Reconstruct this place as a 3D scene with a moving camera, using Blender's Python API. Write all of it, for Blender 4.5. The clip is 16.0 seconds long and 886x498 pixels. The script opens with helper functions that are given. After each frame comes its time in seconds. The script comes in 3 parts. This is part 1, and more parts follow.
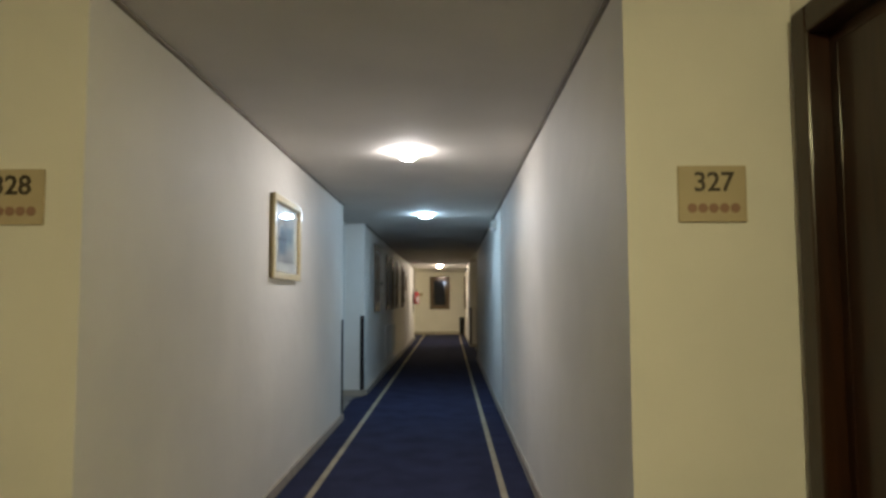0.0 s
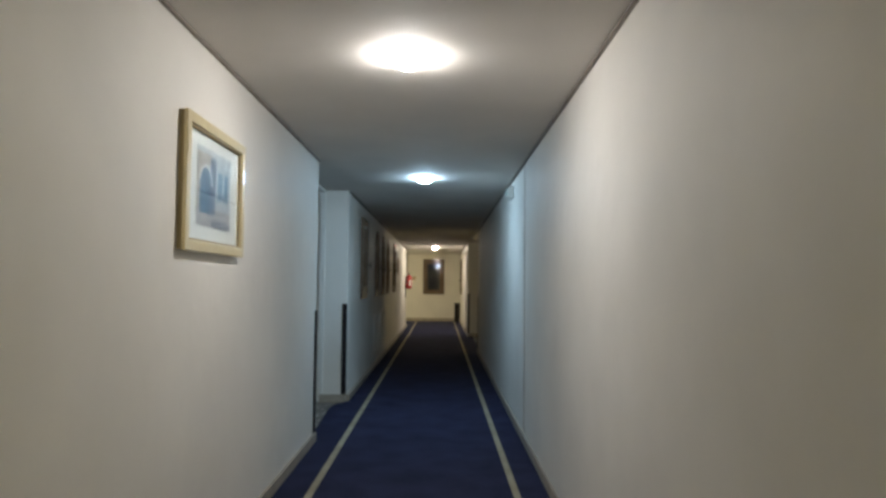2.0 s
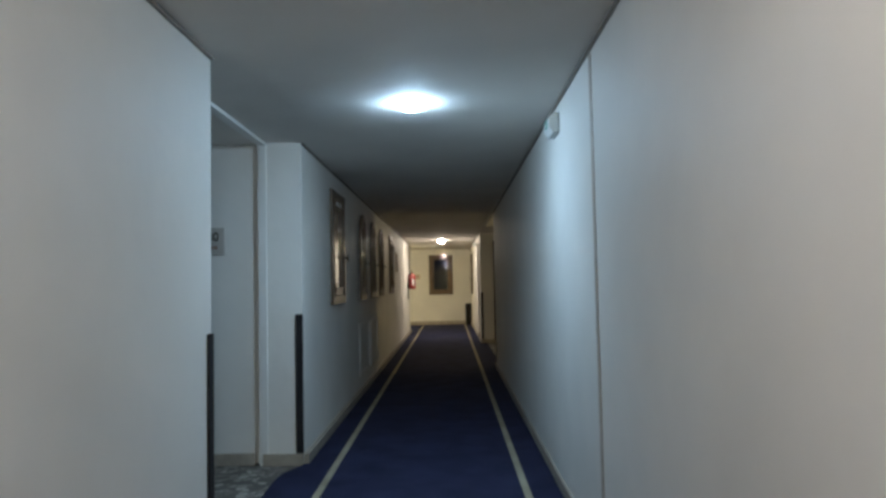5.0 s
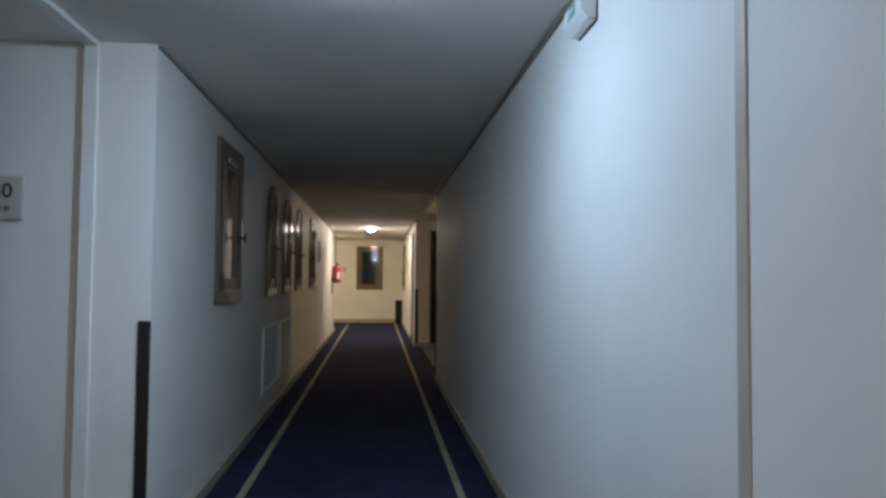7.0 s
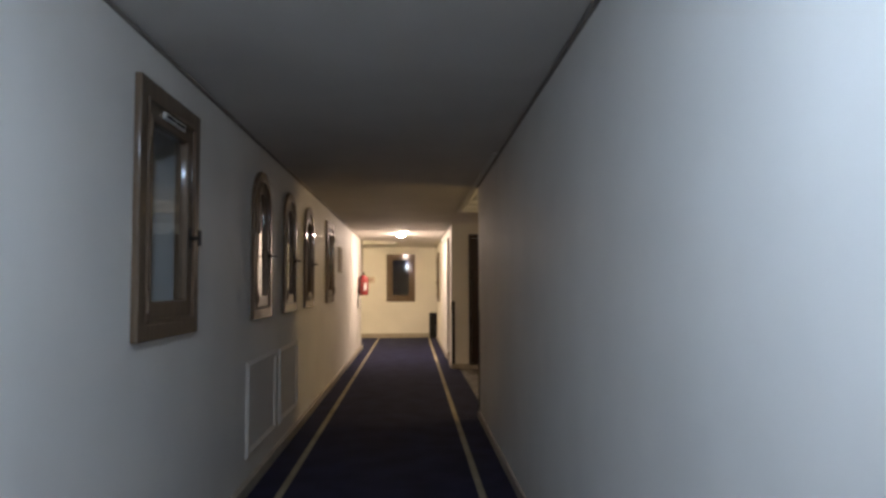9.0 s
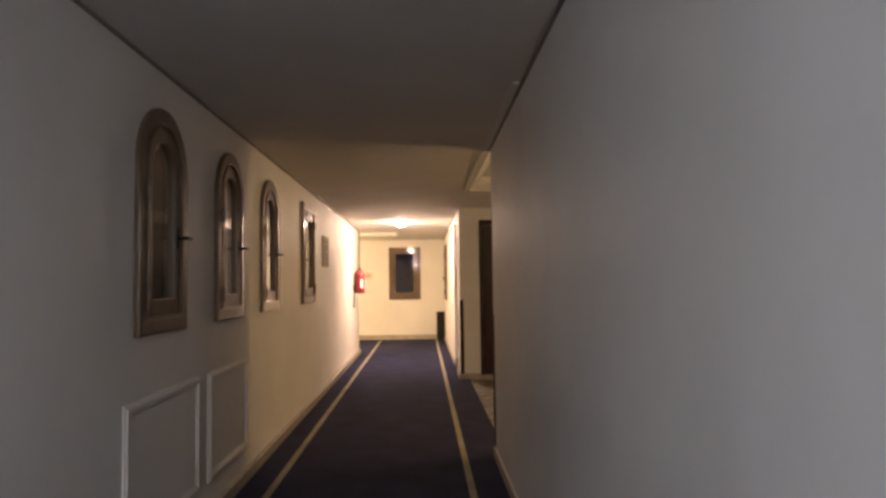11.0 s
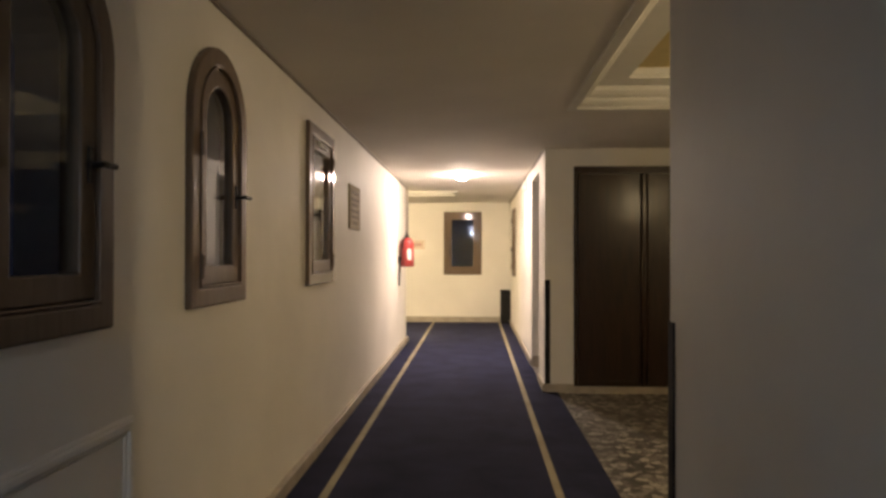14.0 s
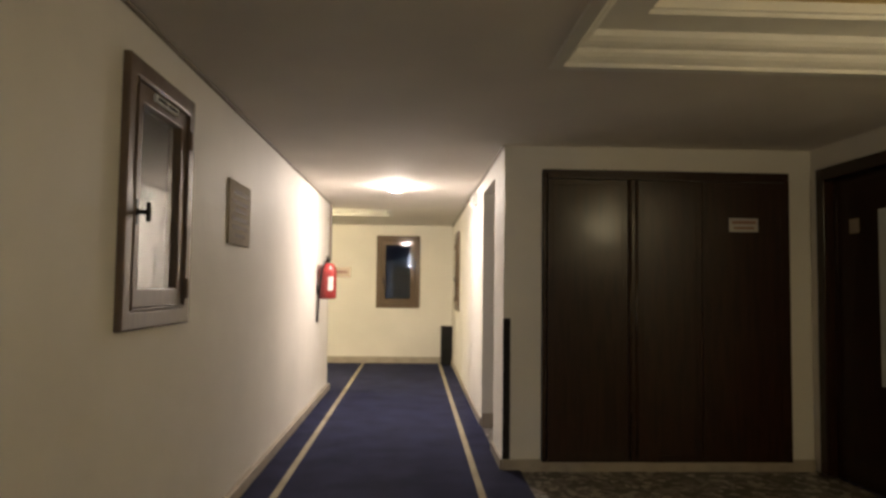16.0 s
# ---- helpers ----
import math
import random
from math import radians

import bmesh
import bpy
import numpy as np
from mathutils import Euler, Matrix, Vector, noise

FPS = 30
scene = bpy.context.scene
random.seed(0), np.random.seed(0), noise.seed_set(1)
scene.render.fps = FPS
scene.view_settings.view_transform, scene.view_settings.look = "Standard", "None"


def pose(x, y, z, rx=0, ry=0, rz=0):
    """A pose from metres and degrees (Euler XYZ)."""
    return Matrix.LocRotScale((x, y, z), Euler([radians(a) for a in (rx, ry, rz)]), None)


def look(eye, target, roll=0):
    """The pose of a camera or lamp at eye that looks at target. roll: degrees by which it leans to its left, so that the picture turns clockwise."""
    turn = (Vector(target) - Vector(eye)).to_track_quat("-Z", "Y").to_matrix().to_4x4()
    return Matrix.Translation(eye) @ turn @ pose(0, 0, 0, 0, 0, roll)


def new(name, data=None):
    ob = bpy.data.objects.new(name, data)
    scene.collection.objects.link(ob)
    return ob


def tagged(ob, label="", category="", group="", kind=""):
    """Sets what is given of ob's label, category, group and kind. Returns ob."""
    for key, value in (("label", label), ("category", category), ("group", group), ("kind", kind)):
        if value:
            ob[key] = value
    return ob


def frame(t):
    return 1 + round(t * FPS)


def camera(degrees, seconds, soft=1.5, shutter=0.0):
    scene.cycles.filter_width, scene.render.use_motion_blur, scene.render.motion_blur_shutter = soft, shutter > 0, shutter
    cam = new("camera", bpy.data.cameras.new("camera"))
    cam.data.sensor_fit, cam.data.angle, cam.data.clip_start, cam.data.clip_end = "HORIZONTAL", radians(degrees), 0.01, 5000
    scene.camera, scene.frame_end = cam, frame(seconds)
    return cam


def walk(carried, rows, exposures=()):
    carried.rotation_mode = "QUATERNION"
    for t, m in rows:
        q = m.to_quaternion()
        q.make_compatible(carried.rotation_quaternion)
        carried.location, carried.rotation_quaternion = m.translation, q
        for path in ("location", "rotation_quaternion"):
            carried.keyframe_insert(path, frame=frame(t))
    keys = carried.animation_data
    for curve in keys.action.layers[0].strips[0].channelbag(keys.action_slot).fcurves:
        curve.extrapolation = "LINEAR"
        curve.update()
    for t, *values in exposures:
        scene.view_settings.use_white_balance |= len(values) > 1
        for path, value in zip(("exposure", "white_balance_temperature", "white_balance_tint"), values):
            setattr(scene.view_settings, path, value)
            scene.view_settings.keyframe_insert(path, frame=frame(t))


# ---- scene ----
cam = camera(65.8, 16.0, soft=3.0)
PATH = [
    (0, (0.156, -0.869, 1.293), (0.138, 1.125, 1.441), -0.2),
    (0.5, (0.119, -0.437, 1.297), (-0.036, 1.554, 1.421), 0.3),
    (1, (0.049, -0.003, 1.31), (-0.001, 1.993, 1.426), 1.1),
    (1.5, (0.054, 0.439, 1.302), (0.017, 2.436, 1.404), 0.7),
    (2, (0.024, 0.876, 1.315), (0.031, 2.873, 1.416), 0.6),
    (2.5, (0.065, 1.332, 1.309), (0.1, 3.328, 1.421), -1.0),
    (3, (0.049, 1.757, 1.298), (-0.026, 3.752, 1.42), -1.0),
    (3.5, (0.042, 2.21, 1.295), (0.039, 4.207, 1.403), -0.9),
    (4, (0.082, 2.637, 1.292), (0.039, 4.634, 1.395), -1.7),
    (6.5, (0.017, 4.917, 1.279), (0.145, 6.911, 1.369), 0.5),
    (7, (0.002, 5.345, 1.285), (0.193, 7.334, 1.37), 0.5),
    (7.5, (0.037, 5.817, 1.295), (0.154, 7.811, 1.386), -0.2),
    (8, (-0.004, 6.263, 1.311), (0.112, 8.257, 1.414), -0.2),
    (10.5, (0.215, 8.295, 1.327), (0.266, 10.291, 1.438), -0.4),
    (11, (0.218, 8.77, 1.315), (0.278, 10.767, 1.414), -0.8),
    (11.5, (0.093, 9.219, 1.315), (0.054, 11.216, 1.401), -0.4),
    (12, (0.122, 9.681, 1.296), (0.062, 11.678, 1.375), -0.7),
    (12.5, (0.075, 10.147, 1.283), (-0.105, 12.138, 1.345), -0.4),
    (13, (0.046, 10.619, 1.289), (-0.046, 12.616, 1.331), 0.2),
    (13.5, (0.064, 11.081, 1.297), (-0.07, 13.077, 1.328), -0.1),
    (14, (0.054, 11.52, 1.316), (-0.042, 13.517, 1.334), 0.1),
    (14.5, (0.089, 11.989, 1.32), (0.025, 13.987, 1.392), -0.2),
    (15, (0.059, 12.386, 1.315), (-0.001, 14.383, 1.413), 0.3),
    (15.5, (0.074, 12.812, 1.29), (0.16, 14.807, 1.402), -0.0),
    (16, (0.072, 13.23, 1.301), (0.154, 15.225, 1.412), 0.7),
]
walk(cam, [(t, look(eye, target, roll)) for t, eye, target, roll in PATH],
     exposures=[(0.0, 0.0, 6500, 8), (1.5, -0.05, 6500, 6), (4.0, 0.0, 6350, 6), (7.0, 0.25, 6450, 16), (8.0, 0.38, 6650, 19), (10.5, 1.35, 8000, 30),
                (11.0, 1.40, 8200, 32), (13.0, 1.38, 7200, 23), (14.5, 1.15, 6800, 18), (16.0, 0.98, 6300, 14)])

# ---- world: night outside ----
world = bpy.data.worlds.new("night")
scene.world = world
world.use_nodes = True
world.node_tree.nodes["Background"].inputs[0].default_value = (0.006, 0.008, 0.016, 1)
world.node_tree.nodes["Background"].inputs[1].default_value = 0.25

# ---- lamp strengths and colours ----
LAMP_NEAR = ((1.0, 0.945, 0.93), 226.0)
LAMP_COLD = ((0.50, 0.75, 1.0), 400.0)
LAMP_WARM = ((1.0, 0.865, 0.72), 440.0)
LAMP_LOBBY = ((1.0, 0.87, 0.46), 690.0)
LAMP_ALCOVE = ((1.0, 0.81, 0.45), 45.0)
LAMP_TURN = ((1.0, 0.83, 0.46), 620.0)

# ---- plan ----
XL, XR = -1.016, 0.722        # corridor wall faces
H = 2.35                      # ceiling
Y0, Y1 = 1.297, 25.0          # corridor mouth, far wall
SIDE0, SIDE1 = 6.65, 8.57     # side passage in the left wall
ALC0, ALC1 = 14.03, 18.20     # alcove in the right wall
TURN = 22.0                   # the left wall ends and the corridor turns


# ---- materials ----
def mat(name, colour, rough=0.6, metal=0.0, var=0.06, scale=6.0, fine=90.0, bump=0.15, depth=0.002, coat=0.0, second=None):
    """Paint or wood: two scales of noise in colour, gloss and relief."""
    m = bpy.data.materials.new(name)
    m.use_nodes = True
    nt = m.node_tree
    b = nt.nodes["Principled BSDF"]
    tc = nt.nodes.new("ShaderNodeTexCoord")
    n1 = nt.nodes.new("ShaderNodeTexNoise")
    n1.inputs["Scale"].default_value, n1.inputs["Detail"].default_value = scale, 6
    n2 = nt.nodes.new("ShaderNodeTexNoise")
    n2.inputs["Scale"].default_value, n2.inputs["Detail"].default_value = fine, 4
    for n in (n1, n2):
        nt.links.new(tc.outputs["Object"], n.inputs["Vector"])
    ramp = nt.nodes.new("ShaderNodeMix")
    ramp.data_type = "RGBA"
    dark = second or tuple(c * (1 - 2.2 * var) for c in colour)
    ramp.inputs[6].default_value, ramp.inputs[7].default_value = (*dark, 1), (*colour, 1)
    mr = nt.nodes.new("ShaderNodeMapRange")
    mr.inputs[1].default_value, mr.inputs[2].default_value = 0.3, 0.65
    nt.links.new(n1.outputs["Fac"], mr.inputs[0])
    nt.links.new(mr.outputs[0], ramp.inputs[0])
    nt.links.new(ramp.outputs[2], b.inputs["Base Color"])
    rr = nt.nodes.new("ShaderNodeMapRange")
    rr.inputs[3].default_value, rr.inputs[4].default_value = max(0.03, rough - 0.08), min(1, rough + 0.08)
    nt.links.new(n2.outputs["Fac"], rr.inputs[0])
    nt.links.new(rr.outputs[0], b.inputs["Roughness"])
    b.inputs["Metallic"].default_value = metal
    b.inputs["Coat Weight"].default_value = coat
    b.inputs["Coat Roughness"].default_value = 0.15
    bp = nt.nodes.new("ShaderNodeBump")
    bp.inputs["Strength"].default_value, bp.inputs["Distance"].default_value = bump, depth
    nt.links.new(n2.outputs["Fac"], bp.inputs["Height"])
    nt.links.new(bp.outputs[0], b.inputs["Normal"])
    return m


def wood(name, light, dark, rough, coat=0.0, stretch=(14, 14, 1.2)):
    """Stained timber with long grain along z."""
    m = mat(name, light, rough, bump=0.04, coat=coat, fine=60, second=dark)
    nt = m.node_tree
    tc = next(n for n in nt.nodes if n.type == "TEX_COORD")
    mp = nt.nodes.new("ShaderNodeMapping")
    mp.inputs["Scale"].default_value = stretch
    nt.links.new(tc.outputs["Object"], mp.inputs["Vector"])
    for n in nt.nodes:
        if n.type == "TEX_NOISE":
            nt.links.new(mp.outputs[0], n.inputs["Vector"])
            n.inputs["Scale"].default_value = 3.0 if n.inputs["Scale"].default_value < 20 else 12.0
    return m


def glow(name, colour, strength):
    m = bpy.data.materials.new(name)
    m.use_nodes = True
    b = m.node_tree.nodes["Principled BSDF"]
    b.inputs["Base Color"].default_value = (0.9, 0.9, 0.9, 1)
    b.inputs["Roughness"].default_value = 0.3
    b.inputs["Emission Color"].default_value = (*colour, 1)
    b.inputs["Emission Strength"].default_value = strength
    return m


def terrazzo():
    m = bpy.data.materials.new("terrazzo")
    m.use_nodes = True
    nt = m.node_tree
    b = nt.nodes["Principled BSDF"]
    tc = nt.nodes.new("ShaderNodeTexCoord")
    v = nt.nodes.new("ShaderNodeTexVoronoi")
    v.inputs["Scale"].default_value = 17
    e = nt.nodes.new("ShaderNodeTexVoronoi")
    e.feature = "DISTANCE_TO_EDGE"
    e.inputs["Scale"].default_value = 17
    nz = nt.nodes.new("ShaderNodeTexNoise")
    nz.inputs["Scale"].default_value = 9
    warp = nt.nodes.new("ShaderNodeTexNoise")
    warp.inputs["Scale"].default_value, warp.inputs["Detail"].default_value = 26, 2
    bend = nt.nodes.new("ShaderNodeMixRGB")
    bend.blend_type = "LINEAR_LIGHT"
    bend.inputs[0].default_value = 0.028
    for n in (warp, nz):
        nt.links.new(tc.outputs["Object"], n.inputs["Vector"])
    nt.links.new(tc.outputs["Object"], bend.inputs[1])
    nt.links.new(warp.outputs["Color"], bend.inputs[2])
    for n in (v, e):
        nt.links.new(bend.outputs[0], n.inputs["Vector"])
    sep = nt.nodes.new("ShaderNodeSeparateColor")
    nt.links.new(v.outputs["Color"], sep.inputs[0])
    r = nt.nodes.new("ShaderNodeValToRGB")
    r.color_ramp.interpolation = "CONSTANT"
    r.color_ramp.elements[0].color = (0.075, 0.066, 0.058, 1)
    r.color_ramp.elements[1].position, r.color_ramp.elements[1].color = 0.35, (0.24, 0.22, 0.195, 1)
    el = r.color_ramp.elements.new(0.62)
    el.color = (0.40, 0.365, 0.32, 1)
    el = r.color_ramp.elements.new(0.85)
    el.color = (0.17, 0.15, 0.13, 1)
    nt.links.new(sep.outputs[0], r.inputs[0])
    mr = nt.nodes.new("ShaderNodeMapRange")
    mr.inputs[1].default_value, mr.inputs[2].default_value = 0.03, 0.09
    nt.links.new(e.outputs["Distance"], mr.inputs[0])
    mix = nt.nodes.new("ShaderNodeMix")
    mix.data_type = "RGBA"
    mix.inputs[6].default_value = (0.085, 0.074, 0.064, 1)
    nt.links.new(mr.outputs[0], mix.inputs[0])
    nt.links.new(r.outputs[0], mix.inputs[7])
    nt.links.new(mix.outputs[2], b.inputs["Base Color"])
    rr = nt.nodes.new("ShaderNodeMapRange")
    rr.inputs[3].default_value, rr.inputs[4].default_value = 0.3, 0.6
    nt.links.new(nz.outputs[0], rr.inputs[0])
    nt.links.new(rr.outputs[0], b.inputs["Roughness"])
    return m


def carpet_mat(name, colour, dark):
    m = mat(name, colour, 0.95, scale=3.5, fine=420, bump=0.6, depth=0.004, second=dark)
    b = m.node_tree.nodes["Principled BSDF"]
    b.inputs["Specular IOR Level"].default_value = 0.1
    return m


def glass_mat(name="window_glass"):
    m = bpy.data.materials.new(name)
    m.use_nodes = True
    b = m.node_tree.nodes["Principled BSDF"]
    b.inputs["Base Color"].default_value = (0.9, 0.94, 0.95, 1)
    b.inputs["Roughness"].default_value = 0.02
    b.inputs["Transmission Weight"].default_value = 1
    b.inputs["IOR"].default_value = 1.5
    return m


WALL = mat("wall_paint", (0.82, 0.79, 0.74), 0.62, var=0.045, scale=1.3, fine=55, bump=0.10, depth=0.003)
CEIL = mat("ceiling_paint", (0.78, 0.74, 0.69), 0.8, var=0.05, scale=1.1, fine=60, bump=0.25, depth=0.003)
for m in (WALL, CEIL):
    nt = m.node_tree
    slow = nt.nodes.new("ShaderNodeBump")
    slow.inputs["Strength"].default_value, slow.inputs["Distance"].default_value = 0.35, 0.02
    coarse = nt.nodes.new("ShaderNodeTexNoise")
    coarse.inputs["Scale"].default_value, coarse.inputs["Detail"].default_value = 4.0, 2
    nt.links.new(next(n for n in nt.nodes if n.type == "TEX_COORD").outputs["Object"], coarse.inputs["Vector"])
    nt.links.new(coarse.outputs["Fac"], slow.inputs["Height"])
    nt.links.new(slow.outputs[0], next(n for n in nt.nodes if n.type == "BUMP" and n != slow).inputs["Normal"])
WHITE = mat("white_gloss_paint", (0.78, 0.77, 0.74), 0.35, var=0.03, bump=0.05)
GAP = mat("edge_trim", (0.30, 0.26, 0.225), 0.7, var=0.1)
FIELD = mat("ochre_ceiling_paint", (0.62, 0.50, 0.24), 0.7, var=0.06, bump=0.1)
BASE = mat("baseboard_stone", (0.45, 0.395, 0.325), 0.45, var=0.12, scale=9, bump=0.08)
STRIP = mat("cover_strip", (0.56, 0.48, 0.40), 0.5, var=0.08, bump=0.08)
CARPET = carpet_mat("blue_carpet", (0.029, 0.0325, 0.073), (0.019, 0.0215, 0.048))
LINE = carpet_mat("beige_carpet", (0.43, 0.38, 0.28), (0.31, 0.27, 0.195))
STONE = terrazzo()
OAK = wood("window_timber", (0.160, 0.109, 0.071), (0.118, 0.079, 0.051), 0.46, coat=0.5)
DARKWOOD = wood("dark_timber", (0.032, 0.0120, 0.0050), (0.018, 0.0066, 0.0028), 0.42, coat=0.45)
on = OAK.node_tree.nodes["Principled BSDF"]
on.inputs["Specular IOR Level"].default_value, on.inputs["Coat Roughness"].default_value = 0.25, 0.07
dn = DARKWOOD.node_tree
dn.nodes["Principled BSDF"].inputs["Coat Roughness"].default_value = 0.21
dn.nodes["Principled BSDF"].inputs["Specular IOR Level"].default_value = 0.18
wavy = dn.nodes.new("ShaderNodeTexNoise")
wavy.inputs["Scale"].default_value, wavy.inputs["Detail"].default_value = 2.8, 1
dn.links.new(next(n for n in dn.nodes if n.type == "TEX_COORD").outputs["Object"], wavy.inputs["Vector"])
lump = dn.nodes.new("ShaderNodeBump")
lump.inputs["Strength"].default_value, lump.inputs["Distance"].default_value = 0.30, 0.014
dn.links.new(wavy.outputs["Fac"], lump.inputs["Height"])
dn.links.new(lump.outputs[0], dn.nodes["Principled BSDF"].inputs["Coat Normal"])
# dark timber made lighter and glossier, for the highlight lines on the cupboard post
POLISHED_HIGHLIGHT = wood("polished_highlight_timber", (0.060, 0.030, 0.015), (0.035, 0.016, 0.008), 0.25, coat=0.8)
GILT = wood("gilt_timber", (0.66, 0.57, 0.35), (0.61, 0.52, 0.31), 0.34, coat=0.2)
STRIP_DARK = mat("worn_gilt", (0.30, 0.23, 0.12), 0.5, var=0.1)
BLACK = mat("black_rubber", (0.014, 0.011, 0.012), 0.8, var=0.15)
IRON = mat("black_iron", (0.02, 0.018, 0.016), 0.35, 0.6, var=0.1)
STEEL = mat("steel", (0.55, 0.53, 0.5), 0.3, 1.0, var=0.05, bump=0.03)
RED = mat("red_enamel", (0.36, 0.03, 0.028), 0.35, var=0.12, bump=0.03, coat=0.3)
PLATE = mat("sign_plate", (0.50, 0.41, 0.27), 0.4, var=0.05, bump=0.04)
PLAQUE = mat("grey_plaque", (0.40, 0.33, 0.23), 0.88, var=0.06, bump=0.04)
PLATE_WHITE = mat("sign_plate_white", (0.50, 0.47, 0.43), 0.4, var=0.05, bump=0.04)
INK = mat("ink", (0.05, 0.035, 0.02), 0.5)
BROWN = mat("brown_lettering", (0.19, 0.145, 0.095), 0.7)
RUST = mat("red_lettering", (0.30, 0.17, 0.12), 0.5)
GREEN = mat("green_print", (0.10, 0.34, 0.27), 0.4)
PAPER = mat("passe_partout", (0.72, 0.73, 0.70), 0.8, var=0.02, bump=0.05)
PLASTIC = mat("white_plastic", (0.72, 0.74, 0.72), 0.35, var=0.03, bump=0.03)
FROST = mat("frosted_glass", (0.60, 0.62, 0.63), 0.3, var=0.05, bump=0.05)
GLASS = glass_mat()


# ---- mesh helpers ----
def obj(name, bm, material, parent=None, bevel=0.0, smooth=False):
    bmesh.ops.recalc_face_normals(bm, faces=bm.faces)
    me = bpy.data.meshes.new(name)
    bm.to_mesh(me)
    bm.free()
    for mm in (material if isinstance(material, (list, tuple)) else [material]):
        me.materials.append(mm)
    if smooth:
        for p in me.polygons:
            p.use_smooth = True
    ob = new(name, me)
    if parent:
        ob.parent = parent
    if bevel:
        md = ob.modifiers.new("bevel", "BEVEL")
        md.width, md.segments, md.limit_method, md.angle_limit = bevel, 2, "ANGLE", radians(35)
    return ob


def add_box(bm, x0, x1, y0, y1, z0, z1, mi=0):
    vs = [bm.verts.new((x, y, z)) for x in (x0, x1) for y in (y0, y1) for z in (z0, z1)]
    for f in ((0, 1, 3, 2), (4, 6, 7, 5), (0, 4, 5, 1), (2, 3, 7, 6), (0, 2, 6, 4), (1, 5, 7, 3)):
        bm.faces.new([vs[i] for i in f]).material_index = mi


def box(name, dims, material, parent=None, bevel=0.0):
    bm = bmesh.new()
    add_box(bm, *dims)
    return obj(name, bm, material, parent, bevel)


def add_prism(bm, pts, y0, y1):
    """A polygon of (x, z) drawn out from y0 to y1."""
    a = [bm.verts.new((x, y0, z)) for x, z in pts]
    b = [bm.verts.new((x, y1, z)) for x, z in pts]
    bm.faces.new(a)
    bm.faces.new(b[::-1])
    n = len(pts)
    for i in range(n):
        bm.faces.new((a[i], b[i], b[(i + 1) % n], a[(i + 1) % n]))


def add_lathe(bm, profile, seg=24, axis="z", at=(0, 0, 0)):
    """Turns (radius, height) points round an axis through at."""
    rows = []
    for r, h in profile:
        row = []
        for k in range(seg):
            a = 2 * math.pi * k / seg
            p = (r * math.cos(a), r * math.sin(a), h)
            if axis == "y":
                p = (p[0], h, p[1])
            elif axis == "x":
                p = (h, p[0], p[1])
            row.append(bm.verts.new([p[i] + at[i] for i in range(3)]))
        rows.append(row)
    for a, b in zip(rows, rows[1:]):
        for k in range(seg):
            bm.faces.new((a[k], a[(k + 1) % seg], b[(k + 1) % seg], b[k]))
    bm.faces.new(rows[0])
    bm.faces.new(rows[-1][::-1])


def outline(w, z0, z1, arch, inset, seg=20):
    h = w / 2 - inset
    if not arch:
        return [(-h, z0 + inset), (h, z0 + inset), (h, z1 - inset), (-h, z1 - inset)]
    c = z1 - w / 2
    pts = [(-h, z0 + inset), (h, z0 + inset)]
    return pts + [(h * math.cos(math.pi * k / seg), c + h * math.sin(math.pi * k / seg)) for k in range(seg + 1)]


def add_ring(bm, outer, inner, y0, y1):
    loops = [[bm.verts.new((x, y, z)) for x, z in pts] for pts in (outer, inner) for y in (y0, y1)]
    n = len(outer)
    for i in range(n):
        j = (i + 1) % n
        for a, b in ((0, 2), (2, 3), (3, 1), (1, 0)):
            bm.faces.new((loops[a][i], loops[a][j], loops[b][j], loops[b][i]))


def empty(name, m=None):
    ob = new(name)
    if m:
        ob.matrix_basis = m
    return ob


def text(name, body, size, m, material, parent, align="CENTER", bold=0.0):
    cu = bpy.data.curves.new(name, "FONT")
    cu.body, cu.size, cu.extrude, cu.align_x, cu.offset = body, size, 0.001, align, bold
    cu.materials.append(material)
    ob = new(name, cu)
    ob.parent = parent
    ob.matrix_basis = m
    return ob


FACE_RIGHT = 90    # hung on the left wall, looking towards +x
FACE_BACK = 0      # on a wall looking towards -y
FACE_LEFT = -90    # hung on the right wall, looking towards -x


# ---- structure ----
def wall_along_y(name, x0, x1, y0, y1, openings, label):
    """A wall with openings (centre, width, sill, head, arched)."""
    bm = bmesh.new()
    y = y0
    for c, w, s, h, arch in sorted(openings):
        a, b = c - w / 2, c + w / 2
        add_box(bm, x0, x1, y, a, 0, H)
        if s > 0:
            add_box(bm, x0, x1, a, b, 0, s)
        if not arch:
            if h < H:
                add_box(bm, x0, x1, a, b, h, H)
        else:
            n, r = 20, w / 2
            pts = [(c - r * math.cos(math.pi * k / n), h - r + r * math.sin(math.pi * k / n)) for k in range(n + 1)]
            for (ya, za), (yb, zb) in zip(pts, pts[1:]):
                v = [[bm.verts.new((x, yy, zz)) for yy, zz in ((ya, za), (yb, zb), (yb, H), (ya, H))] for x in (x0, x1)]
                bm.faces.new(v[0])
                bm.faces.new(v[1][::-1])
                bm.faces.new((v[0][0], v[1][0], v[1][1], v[0][1]))
        y = b
    add_box(bm, x0, x1, y, y1, 0, H)
    return tagged(obj(name, bm, WALL), label, "wall", kind="structure")


def lean(ob):
    """The first stretch of the east wall runs slightly outwards."""
    for v in ob.data.vertices:
        v.co.x += 0.033 * (v.co.y - Y0) / (ALC0 - Y0)
    return ob


def plain_wall(name, dims, label="cream painted plaster wall", m=None):
    return tagged(box(name, dims, m or WALL), label, "wall", kind="structure")


